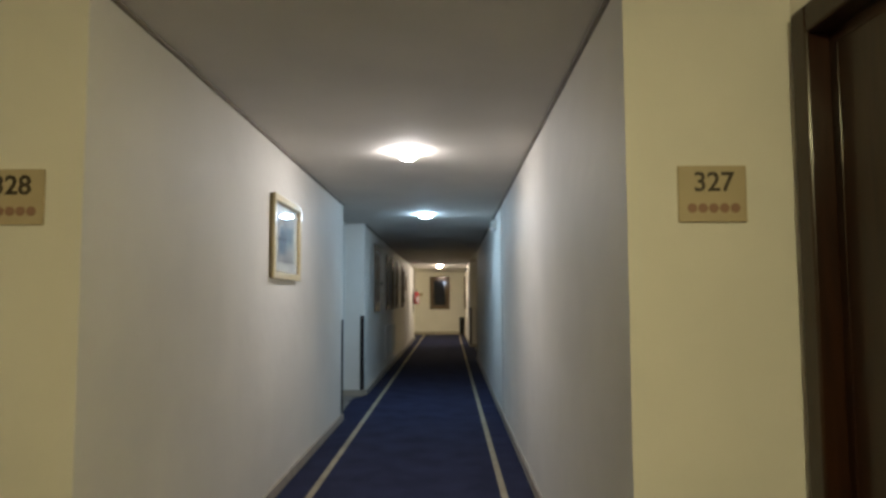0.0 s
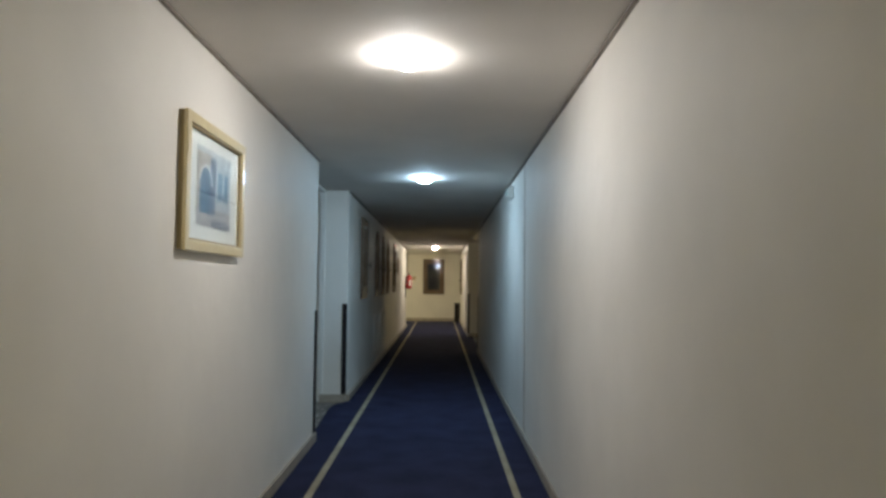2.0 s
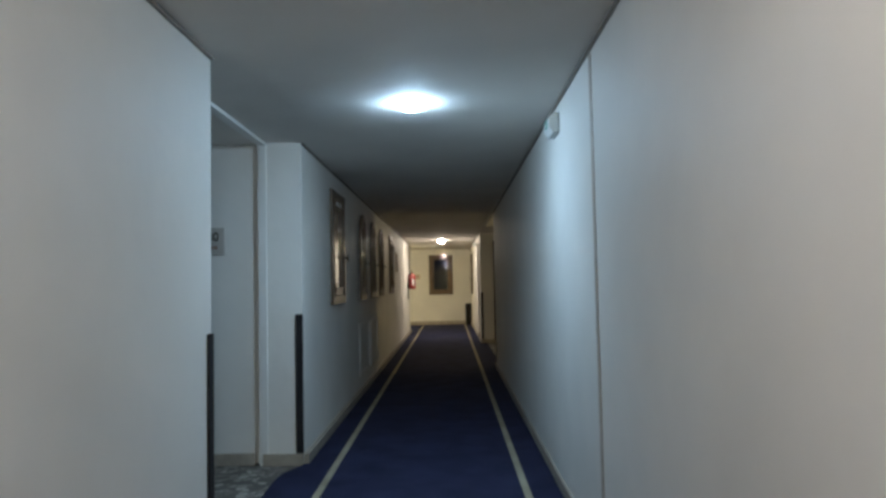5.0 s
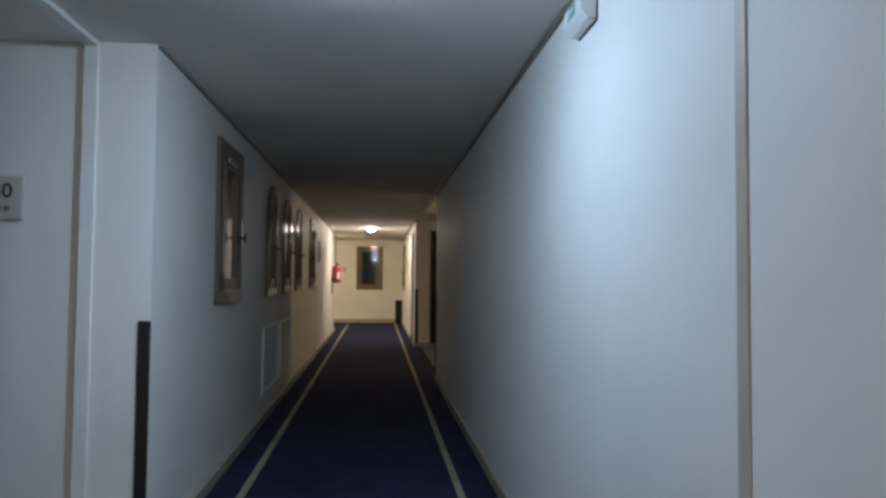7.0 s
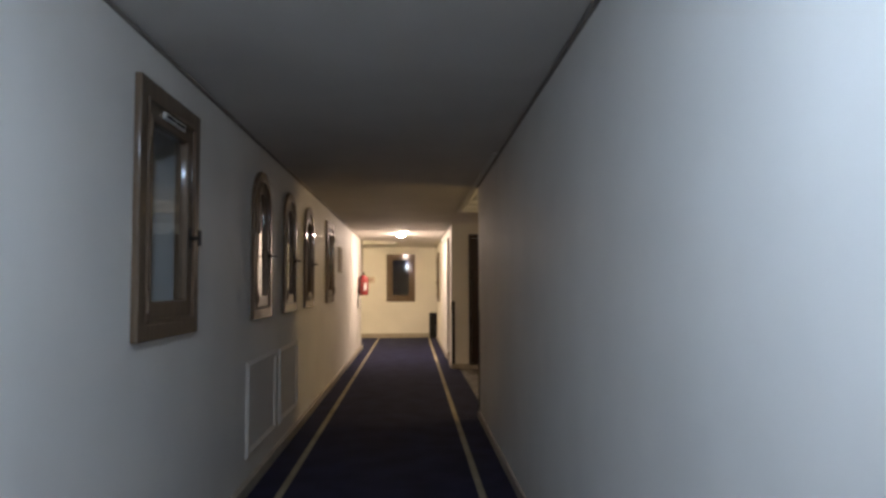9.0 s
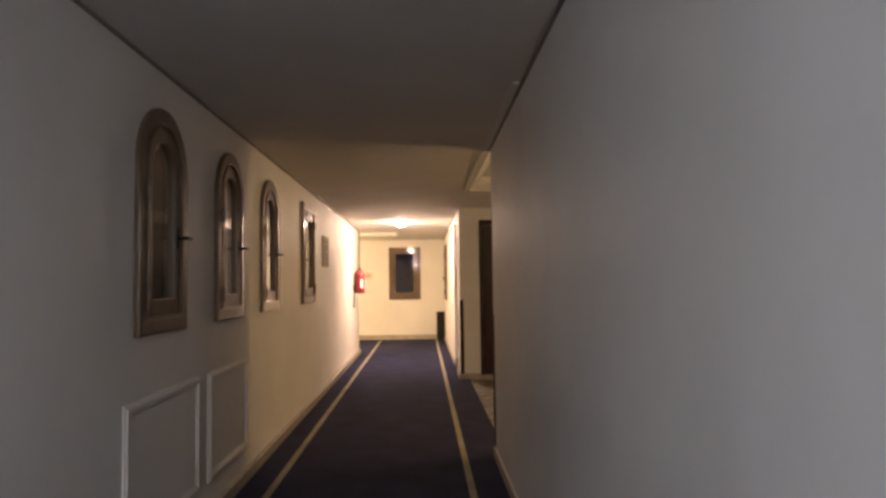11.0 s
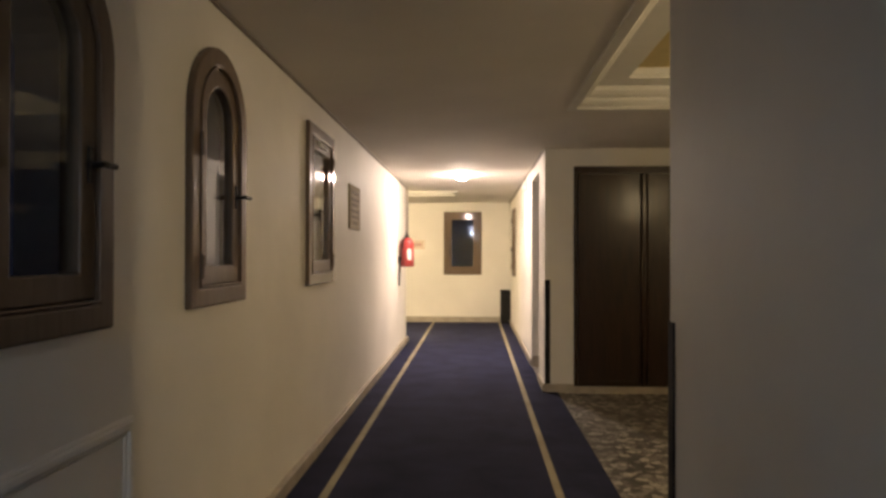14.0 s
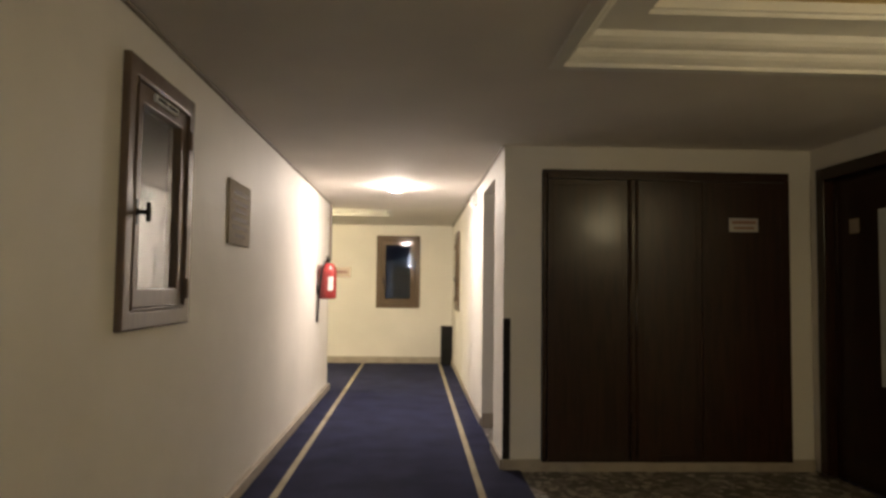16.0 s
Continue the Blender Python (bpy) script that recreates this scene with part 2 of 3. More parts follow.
# (centre y, width, sill, head, arched) of the left wall's windows
LEFT_WINDOWS = [(10.142, 0.755, 1.105, 2.175, False), (12.03, 0.595, 1.10, 2.155, True), (13.155, 0.595, 1.105, 2.16, True),
                (14.292, 0.60, 1.112, 2.16, True), (16.145, 0.752, 1.12, 2.168, False)]
FAR_WINDOW = (-0.209, 0.745, 0.935, 2.17)
RIGHT_WINDOW = (23.45, 0.72, 0.955, 2.12)
CUT = 0.03   # the frame laps over the wall round the opening


def cut(w):
    return (w[0], w[1] - 2 * CUT, w[2] + CUT, w[3] - CUT, w[4] if len(w) > 4 else False)


wall_along_y("wall_west_1", XL - 0.257, XL, Y0, SIDE0, [], "cream painted plaster corridor wall with a framed picture")
wall_along_y("wall_west_2", XL - 0.257, XL, SIDE1, TURN, [cut(w) for w in LEFT_WINDOWS], "cream painted plaster wall with a row of small windows")
lean(wall_along_y("wall_east_1", XR, XR + 0.15, Y0, ALC0, [], "cream painted plaster corridor wall"))
wall_along_y("wall_east_2", XR, XR + 0.15, ALC1, Y1, [(19.27, 0.96, 0.0, 2.2, False), cut((*RIGHT_WINDOW, False))],
             "cream painted plaster wall with a doorway and a window")
# far wall with its window
bm = bmesh.new()
fc, fw, fs, fh = FAR_WINDOW
a, b = fc - fw / 2 + CUT, fc + fw / 2 - CUT
add_box(bm, -4.5, a, Y1, Y1 + 0.3, 0, H)
add_box(bm, b, 1.6, Y1, Y1 + 0.3, 0, H)
add_box(bm, a, b, Y1, Y1 + 0.3, 0, fs + CUT)
add_box(bm, a, b, Y1, Y1 + 0.3, fh - CUT, H)
tagged(obj("wall_north", bm, WALL), "cream painted end wall of the corridor with a window", "wall", kind="structure")
# lobby round the start
plain_wall("wall_lobby_west", (-1.75, XL - 0.3, Y0, Y0 + 0.2, 0, H))
bm = bmesh.new()
add_box(bm, XL - 0.3, XL, Y0 - 0.002, Y0, 0, H)
tagged(obj("wall_lobby_facing", bm, WALL), "cream painted wall end by a room door", "wall", kind="structure")
plain_wall("wall_lobby_east", (XR + 0.15, 1.45, Y0, Y0 + 0.2, 0, H))
plain_wall("wall_lobby_side_west", (-1.95, -1.75, -5.0, Y0 + 0.2, 0, H))
plain_wall("wall_lobby_side_east_1", (1.264, 1.45, 1.262, Y0, 0, H))
plain_wall("wall_lobby_side_east_2", (1.264, 1.45, -5.0, 0.30, 0, H))
plain_wall("wall_lobby_side_east_3", (1.264, 1.45, 0.30, 1.262, 2.19, H))
plain_wall("wall_south", (-1.95, 1.45, -5.2, -5.0, 0, H))
# side passage to the rooms
plain_wall("wall_passage_north", (-4.5, XL - 0.257, SIDE1 + 0.03, SIDE1 + 0.23, 0, H))
plain_wall("wall_passage_south", (-4.5, XL - 0.257, SIDE0 - 0.23, SIDE0 - 0.03, 0, H))
plain_wall("wall_passage_west", (-4.7, -4.5, SIDE0 - 0.23, SIDE1 + 0.23, 0, H))
# alcove
plain_wall("wall_alcove_north", (XR + 0.15, 3.3, ALC1, ALC1 + 0.2, 0, H), "cream painted alcove wall round a built-in cupboard")
plain_wall("wall_alcove_east_1", (3.02, 3.2, 10.4, 16.98, 0, H))
plain_wall("wall_alcove_east_2", (3.02, 3.2, 16.98, 18.10, 2.19, H))
plain_wall("wall_alcove_east_3", (3.02, 3.2, 18.10, ALC1, 0, H))
plain_wall("wall_alcove_south", (XR + 0.15, 3.2, 10.2, 10.4, 0, H))
# room beyond the doorway, and the turn of the corridor
plain_wall("wall_doorway_back", (1.75, 1.85, 18.4, 20.2, 0, H))
plain_wall("wall_doorway_north", (XR + 0.15, 1.75, 19.75, 19.9, 0, H))
plain_wall("wall_turn_south", (-4.5, XL - 0.257, TURN - 0.2, TURN, 0, H))
plain_wall("wall_turn_west", (-4.7, -4.5, TURN - 0.2, Y1 + 0.3, 0, H))

# floors
tagged(box("floor", (-5.0, 3.4, -5.3, 25.4, -0.12, -0.012), STONE), "grey and white speckled terrazzo floor", "floor", kind="structure")
carpet = empty("carpet")
tagged(carpet, "blue hotel carpet runner with two beige lines", "carpet", kind="structure")
bm = bmesh.new()
LX, RX = (-0.797, -0.751), (0.493, 0.538)
add_box(bm, LX[1], RX[0], -5.0, Y1, -0.012, 0)
add_box(bm, XL, LX[0], Y0, Y1, -0.012, 0)
add_box(bm, RX[1], XR, Y0, Y1, -0.012, 0)
add_box(bm, XR, XR + 0.04, Y0, ALC0, -0.012, -0.001)
add_box(bm, -4.5, XL, TURN, Y1, -0.012, -0.001)
add_box(bm, -1.75, LX[0], -5.0, Y0, -0.012, 0)
add_box(bm, RX[1], 1.45, -5.0, Y0, -0.012, 0)
add_box(bm, XR, 0.845, ALC0, ALC1, -0.012, -0.001)
edge = [(-0.06, 6.652), (-0.066, 7.06), (-0.09, 7.6), (-0.11, 8.1), (-0.10, 8.30), (-0.04, 8.46), (0.0, 8.53)]
for (xa, ya), (xb, yb) in zip(edge, edge[1:]):
    bm.faces.new([bm.verts.new(p) for p in ((XL + xa, ya, -0.001), (XL, ya, -0.001), (XL, yb, -0.001), (XL + xb, yb, -0.001))])
    bm.faces.new([bm.verts.new(p) for p in ((XL + xa, ya, -0.001), (XL + xa, ya, -0.012), (XL + xb, yb, -0.012), (XL + xb, yb, -0.001))])
obj("pile", bm, CARPET, carpet)
for x0, x1 in (LX, RX):
    box("line", (x0, x1, -5.0, Y1, -0.012, 0.001), LINE, carpet)

# ceilings
COFFER = (XR + 0.02, 2.95, 12.3, 16.37)
TURNC = (-2.9, -0.30, 22.62, 23.37)


def ceiling(name, x0, x1, y0, y1, hole=None, z=H):
    bm = bmesh.new()
    if not hole:
        add_box(bm, x0, x1, y0, y1, z, z + 0.5)
    else:
        a, b, c, d = hole
        add_box(bm, x0, a, y0, y1, z, z + 0.5)
        add_box(bm, b, x1, y0, y1, z, z + 0.5)
        add_box(bm, a, b, y0, c, z, z + 0.5)
        add_box(bm, a, b, d, y1, z, z + 0.5)
        add_box(bm, a, b, c, d, z + 0.195, z + 0.5, 1)
    return tagged(obj(name, bm, [CEIL, FIELD]), "off-white painted plaster ceiling", "ceiling", kind="structure")


ceiling("ceiling_lobby", -1.95, 1.45, -5.2, Y0)
ceiling("ceiling_corridor", XL - 0.3, XR + 0.001, Y0, TURN)
ceiling("ceiling_passage", -4.7, XL - 0.3, SIDE0 - 0.3, SIDE1 + 0.3)
ceiling("ceiling_alcove", XR + 0.001, 3.3, 10.2, 21.0, COFFER)
ceiling("ceiling_turn", -4.7, 1.6, TURN, Y1 + 0.3, TURNC)


def coffer_cornice(hole, label):
    """Stepped plaster cornice round a sunk ceiling field."""
    x0, x1, y0, y1 = hole
    steps = [(-0.045, -0.014), (0.012, -0.014), (0.012, 0.012), (0.030, 0.020), (0.050, 0.040), (0.062, 0.062), (0.062, 0.085), (0.085, 0.092),
             (0.105, 0.108), (0.120, 0.135), (0.122, 0.172), (0.310, 0.172), (0.310, 0.200), (0.328, 0.200), (0.328, 0.262), (-0.045, 0.262)]
    bm = bmesh.new()
    rows = []
    for i, z in steps:
        rows.append([bm.verts.new((x, y, H + z * 0.75)) for x, y in ((x0 + i, y0 + i), (x1 - i, y0 + i), (x1 - i, y1 - i), (x0 + i, y1 - i))])
    for a, b in zip(rows, rows[1:] + rows[:1]):
        for k in range(4):
            bm.faces.new((a[k], a[(k + 1) % 4], b[(k + 1) % 4], b[k]))
    return tagged(obj("trim_coffer", bm, WHITE), label, "cornice", kind="structure")


coffer_cornice(COFFER, "white stepped plaster cornice round a sunk ceiling field")
coffer_cornice(TURNC, "white stepped plaster cornice at the corridor turn")

# edge trims, baseboards, cover strip, passage frame


def trim(name, dims, material, label, cat):
    return tagged(box(name, dims, material, bevel=0.003), label, cat, kind="structure")


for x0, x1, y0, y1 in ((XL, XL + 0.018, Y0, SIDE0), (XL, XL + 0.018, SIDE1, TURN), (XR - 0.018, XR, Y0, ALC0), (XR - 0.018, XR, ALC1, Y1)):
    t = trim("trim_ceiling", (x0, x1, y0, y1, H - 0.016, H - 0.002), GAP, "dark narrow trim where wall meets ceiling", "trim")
    if x1 == XR and y0 == Y0:
        lean(t)
for x0, x1, y0, y1 in ((XL, XL + 0.022, Y0 + 0.01, SIDE0), (XL, XL + 0.040, SIDE1, TURN), (XR - 0.015, XR, Y0 + 0.01, ALC0), (XR - 0.02, XR, ALC1, 18.79),
                       (XR - 0.015, XR, 19.75, Y1)):
    t = trim("baseboard", (x0, x1, y0, y1, -0.01, 0.072), BASE, "low beige stone baseboard", "baseboard")
    if y1 == ALC0:
        lean(t)
for x0, x1, y in ((-4.5, -1.375, SIDE1 + 0.03), (-1.311, XL - 0.0, SIDE1), (XR, 3.02, ALC1), (-4.5, XR - 0.02, Y1)):
    trim("baseboard", (x0, x1, y - 0.018, y, -0.012, 0.11 if y == Y1 else 0.075), BASE, "low beige stone baseboard", "baseboard")
lean(trim("trim_cover_strip", (XR - 0.005, XR, 6.636, 6.679, 0.0, H - 0.024), STRIP, "beige vertical cover strip on the corridor wall", "trim"))
trim("baseboard", (XR + 0.005, 1.70, 19.732, 19.749, -0.012, 0.12), BASE, "beige stone baseboard in the doorway", "baseboard")
bm = bmesh.new()
FX = XL - 0.257
add_box(bm, FX - 0.062, FX, SIDE1 - 0.014, SIDE1 + 0.03, -0.012, H)
add_box(bm, FX - 0.062, FX, SIDE0 - 0.03, SIDE0 + 0.014, -0.012, H)
add_box(bm, FX - 0.062, FX, SIDE0, SIDE1, H - 0.022, H)
tagged(obj("trim_passage_frame", bm, WHITE, bevel=0.003), "white painted frame round the side passage opening", "trim", kind="structure")


# ---- windows ----
def window(name, width, z0, z1, arch, m, label, vent=False, flip=False):
    w = tagged(empty(name, m), label, "window", kind="structure")
    bm = bmesh.new()
    add_ring(bm, outline(width, z0, z1, arch, 0), outline(width, z0, z1, arch, 0.076), -0.028, 0.05)
    obj("frame", bm, OAK, w, bevel=0.009)
    bm = bmesh.new()
    add_ring(bm, outline(width, z0, z1, arch, 0.0765), outline(width, z0, z1, arch, 0.085), -0.033, 0.045)
    obj("bead", bm, OAK, w, bevel=0.003)
    bm = bmesh.new()
    add_ring(bm, outline(width, z0, z1, arch, 0.0855), outline(width, z0, z1, arch, 0.160), -0.020, 0.045)
    sash = obj("sash", bm, OAK, w, bevel=0.006)
    bm = bmesh.new()
    add_prism(bm, outline(width, z0, z1, arch, 0.135), 0.0, 0.004)
    g = obj("pane", bm, GLASS, w)
    g.visible_shadow = False
    # lever handle on the closing stile
    hx, hz = (-1 if flip else 1) * (width / 2 - 0.120), z0 + 0.455
    bm = bmesh.new()
    add_lathe(bm, [(0.016, -0.018), (0.016, -0.026), (0.009, -0.030), (0.009, -0.066), (0.011, -0.070), (0.004, -0.076)], 14, "y", (hx, 0, hz))
    add_box(bm, hx - 0.011, hx + 0.011, -0.026, -0.018, hz - 0.05, hz + 0.05)
    lever = [(0.007, -0.008), (0.0095, 0.0), (0.0095, 0.062), (0.006, 0.069)]
    if arch:
        add_lathe(bm, lever, 10, "x", (hx - 0.012, -0.066, hz))
    else:
        add_lathe(bm, lever, 10, "z", (hx, -0.066, hz - 0.03))
    obj("handle", bm, IRON, w, bevel=0.002)
    for z in (z0 + 0.16, z1 - (0.42 if arch else 0.2)):
        bm = bmesh.new()
        add_lathe(bm, [(0.004, -0.046), (0.009, -0.042), (0.009, 0.042), (0.004, 0.046)], 10, "z", ((1 if flip else -1) * (width / 2 - 0.075), -0.036, z))
        obj("hinge", bm, OAK, w)
    if vent:
        bm = bmesh.new()
        add_box(bm, -0.13, 0.13, -0.034, -0.02, z1 - 0.128, z1 - 0.098)
        obj("vent", bm, PLASTIC, w, bevel=0.003)
        for x in (-0.112, 0.008):
            box("slot", (x, x + 0.104, -0.0355, -0.033, z1 - 0.120, z1 - 0.107), BLACK, w)
    return w


for k, (c, w, s, h, arch) in enumerate(LEFT_WINDOWS):
    window("window_%d" % (k + 1), w, s, h, arch, pose(XL, c, 0, 0, 0, FACE_RIGHT),
           "closed brown timber window with an arched top and black handle" if arch else "closed brown timber casement window with black handle", not arch, k == 4)
window("window_6", fw, fs, fh, False, pose(fc, Y1, 0), "closed brown timber casement window, dark night behind its glass", False, True)
window("window_7", RIGHT_WINDOW[1], RIGHT_WINDOW[2], RIGHT_WINDOW[3], False, pose(XR, RIGHT_WINDOW[0], 0, 0, 0, FACE_LEFT),
       "closed brown timber casement window in the corridor wall")


# ---- ceiling lamps ----
def ceiling_lamp(x, y, light, label, z=H, r=0.072, depth=0.048):
    """A shallow glass dish on a white neck, close under the ceiling."""
    e = tagged(empty("ceiling_lamp", pose(x, y, z)), label, "lamp")
    bm = bmesh.new()
    add_lathe(bm, [(r - 0.004, 0), (r - 0.003, -0.004), (r - 0.005, -0.013), (r - 0.012, -0.015)], 32)
    obj("base", bm, PLASTIC, e, smooth=True)
    bm = bmesh.new()
    add_lathe(bm, [(r * math.cos(a), -0.014 - depth * math.sin(a)) for a in [k * math.pi / 2 / 7 for k in range(7)]] + [(0.006, -0.014 - depth)], 28)
    obj("diffuser", bm, glow("lit_glass", *light), e, smooth=True)
    return e


ceiling_lamp(-0.135, 3.95, LAMP_NEAR, "lit round glass ceiling lamp with white light")
ceiling_lamp(-0.135, 7.54, LAMP_COLD, "lit round glass ceiling lamp with cold bluish light", depth=0.032)
ceiling_lamp(-0.135, 20.36, LAMP_WARM, "lit round glass ceiling lamp with warm light")
ceiling_lamp(0.70, -1.2, LAMP_LOBBY, "lit round glass lamp on the lobby ceiling")
ceiling_lamp(-2.0, 22.38, LAMP_TURN, "lit round glass lamp round the corridor turn")


def pendant(x, y, light):
    e = tagged(empty("pendant_lamp", pose(x, y, H + 0.194)), "lit glass pendant lamp in the sunk alcove ceiling", "lamp")
    bm = bmesh.new()
    add_lathe(bm, [(0.05, 0), (0.05, -0.02), (0.012, -0.03), (0.012, -0.36), (0.03, -0.38)], 16)
    obj("stem", bm, IRON, e)
    bm = bmesh.new()
    add_lathe(bm, [(0.02, -0.38), (0.085, -0.40), (0.11, -0.45), (0.085, -0.51), (0.02, -0.53)], 20)
    obj("globe", bm, glow("lit_glass", *light), e, smooth=True)


pendant(2.47, 14.40, LAMP_ALCOVE)


# ---- things on the walls ----
def corner_guard(x0, x1, y0, y1):
    g = box("corner_guard", (x0, x1, y0, y1, 0.073, 1.08), BLACK, bevel=0.004)
    return tagged(g, "black rubber guard strip on a wall corner", "guard", "corner guards")


corner_guard(XL, XL + 0.012, SIDE0 - 0.060, SIDE0 + 0.004)
corner_guard(XL - 0.052, XL + 0.003, SIDE1 - 0.014, SIDE1)
corner_guard(XR + 0.025, XR + 0.034, ALC0 - 0.062, ALC0 + 0.004)
corner_guard(XR - 0.003, XR + 0.05, ALC1 - 0.014, ALC1)


def picture():
    """Local: x along the wall, -y outwards, origin at the middle."""
    p = tagged(empty("framed_picture", pose(XL, 3.960, 1.719, 0, 0, FACE_RIGHT)),
               "framed watercolour of a blue arched door behind glass, gilt frame", "picture")
    W, Hh = 0.800, 0.566
    bm = bmesh.new()
    rect = lambda i: [(-W / 2 + i, -Hh / 2 + i), (W / 2 - i, -Hh / 2 + i), (W / 2 - i, Hh / 2 - i), (-W / 2 + i, Hh / 2 - i)]
    add_ring(bm, rect(0), rect(0.046), -0.038, -0.020)
    obj("frame", bm, GILT, p, bevel=0.005)
    bm = bmesh.new()
    add_ring(bm, rect(0.004), rect(0.046), -0.0195, 0)
    obj("back_frame", bm, STRIP_DARK, p, bevel=0.002)
    bm = bmesh.new()
    add_ring(bm, rect(0.0465), rect(0.055), -0.028, -0.006)
    obj("slip", bm, STRIP_DARK, p, bevel=0.002)
    box("mount", (-W / 2 + 0.04, W / 2 - 0.04, -0.012, -0.004, -Hh / 2 + 0.04, Hh / 2 - 0.04), PAPER, p)

    def patch(name, x0, x1, z0, z1, m, d=0.0005, arch=False):
        bm = bmesh.new()
        w = x1 - x0
        pts = [(x + (x0 + x1) / 2, z) for x, z in outline(w, z0, z1, arch, 0, 14)]
        add_prism(bm, pts, -0.0135 - d, -0.012)
        return obj(name, bm, m, p)

    def wash(n, c):
        return mat(n, c, 0.8, var=0.16, scale=14, fine=60, bump=0.03)

    x0, x1, z0, z1 = -0.225, 0.225, -0.165, 0.175
    patch("print", x0, x1, z0, z1, wash("wash_sky", (0.50, 0.56, 0.60)))
    patch("print_wall", x0, -0.045, -0.10, 0.15, wash("wash_sand", (0.46, 0.42, 0.38)), 0.001)
    patch("print_ground", x0, x1, z0, -0.085, wash("wash_ground", (0.42, 0.40, 0.41)), 0.0012)
    patch("print_shadow", x0 + 0.18, x1, z0, -0.13, wash("wash_shadow", (0.20, 0.22, 0.27)), 0.0015)
    patch("print_arch", -0.195, -0.050, -0.11, 0.095, wash("wash_door", (0.09, 0.17, 0.26)), 0.0018, True)
    patch("print_pillar", -0.065, 0.005, -0.11, 0.145, wash("wash_pillar", (0.14, 0.18, 0.27)), 0.002)
    for x in (0.04, 0.125):
        patch("print_window", x, x + 0.06, -0.04, 0.09, wash("wash_window", (0.16, 0.28, 0.40)), 0.002)
    for k in range(8):
        a = math.pi * (k + 0.3) / 8.2
        cx, cz = -0.1225 + 0.078 * math.cos(a), 0.018 + 0.078 * math.sin(a)
        patch("print_stone", cx - 0.009, cx + 0.009, cz - 0.009, cz + 0.009, PAPER, 0.0022)
    g = box("glass", (-W / 2 + 0.056, W / 2 - 0.056, -0.022, -0.019, -Hh / 2 + 0.056, Hh / 2 - 0.056), GLASS, p)
    g.visible_shadow = False


picture()


def number_plate(number, x, label):
    p = tagged(empty("number_plate", pose(x, Y0, 1.625)), label, "sign", "room number plates")
    box("plate", (-0.108, 0.108, -0.012, 0, -0.09, 0.09), PLATE, p, bevel=0.003)
    text("number", number, 0.086, pose(0.004, -0.013, 0.009, 90), INK, p, bold=0.0014)
    for k in range(5):
        bm = bmesh.new()
        add_lathe(bm, [(0.0155, -0.0135), (0.0155, -0.012)], 14, "y", (-0.066 + 0.034 * k, 0, -0.046))
        obj("script", bm, RUST, p)


number_plate("327", 0.99, "beige room number plate reading 327")
number_plate("328", -1.246, "beige room number plate reading 328")


def passage_sign():
    p = tagged(empty("direction_sign", pose(-1.84, SIDE1 + 0.03, 1.63)), "white sign with an arrow and room numbers 329 - 330", "sign")
    box("plate", (-0.25, 0.25, -0.022, 0, -0.098, 0.098), PLATE_WHITE, p, bevel=0.004)
    text("numbers", "329 - 330", 0.092, pose(0.030, -0.023, 0.0, 90), INK, p, bold=0.0018)
    bm = bmesh.new()
    add_prism(bm, [(-0.222, 0.030), (-0.198, 0.054), (-0.198, 0.038), (-0.168, 0.038), (-0.168, 0.022), (-0.198, 0.022), (-0.198, 0.006)], -0.0235, -0.022)
    obj("arrow", bm, INK, p)
    for k in range(12):
        box("script", (-0.215 + 0.035 * k, -0.188 + 0.035 * k, -0.0235, -0.022, -0.062, -0.038), RUST, p)


passage_sign()


def emergency_light(y, label):
    p = tagged(empty("emergency_light", pose(XR + (0.016 if y < ALC0 else 0), y, 2.225, 0, 0, FACE_LEFT)), label, "emergency light", "emergency lights")
    p.scale = (0.8, 0.8, 0.8)
    bm = bmesh.new()
    v = [(-0.0, -0.07), (-0.045, -0.07), (-0.078, -0.03), (-0.078, 0.045), (-0.04, 0.075), (0, 0.075)]
    a = [bm.verts.new((-0.13, y2, z)) for y2, z in v]
    b = [bm.verts.new((0.13, y2, z)) for y2, z in v]
    bm.faces.new(a)
    bm.faces.new(b[::-1])
    for k in range(6):
        bm.faces.new((a[k], b[k], b[(k + 1) % 6], a[(k + 1) % 6]))
    obj("housing", bm, PLASTIC, p, bevel=0.008)
    box("pictogram", (-0.055, 0.055, -0.081, -0.077, -0.022, 0.036), GREEN, p, bevel=0.001)
    for x0, x1, z0, z1 in ((-0.045, -0.022, -0.012, 0.028), (-0.012, 0.045, 0.003, 0.014)):
        box("mark", (x0, x1, -0.0825, -0.081, z0, z1), PLASTIC, p)
    box("rim", (-0.132, 0.132, -0.006, 0, -0.074, 0.079), IRON, p, bevel=0.002)


emergency_light(7.68, "white emergency exit light with a green pictogram")
emergency_light(20.45, "white emergency exit light under the ceiling")


def wall_panel(y0, y1, z0, z1):
    p = tagged(empty("wall_panel", pose(XL, (y0 + y1) / 2, 0, 0, 0, FACE_RIGHT)), "white moulded panel frame low on the wall", "panel", "wall panels")
    w = y1 - y0
    for i, t, d in ((0.0, 0.055, 0.012), (0.012, 0.028, 0.020)):
        bm = bmesh.new()
        rect = lambda q: [(-w / 2 + q, z0 + q), (w / 2 - q, z0 + q), (w / 2 - q, z1 - q), (-w / 2 + q, z1 - q)]
        add_ring(bm, rect(i), rect(i + t), -d, 0)
        obj("moulding", bm, WALL, p, bevel=0.006)
    box("field", (-w / 2 + 0.05, w / 2 - 0.05, -0.006, 0, z0 + 0.05, z1 - 0.05), WALL, p)


wall_panel(11.63, 12.575, 0.2, 0.83)
wall_panel(12.735, 13.60, 0.2, 0.82)


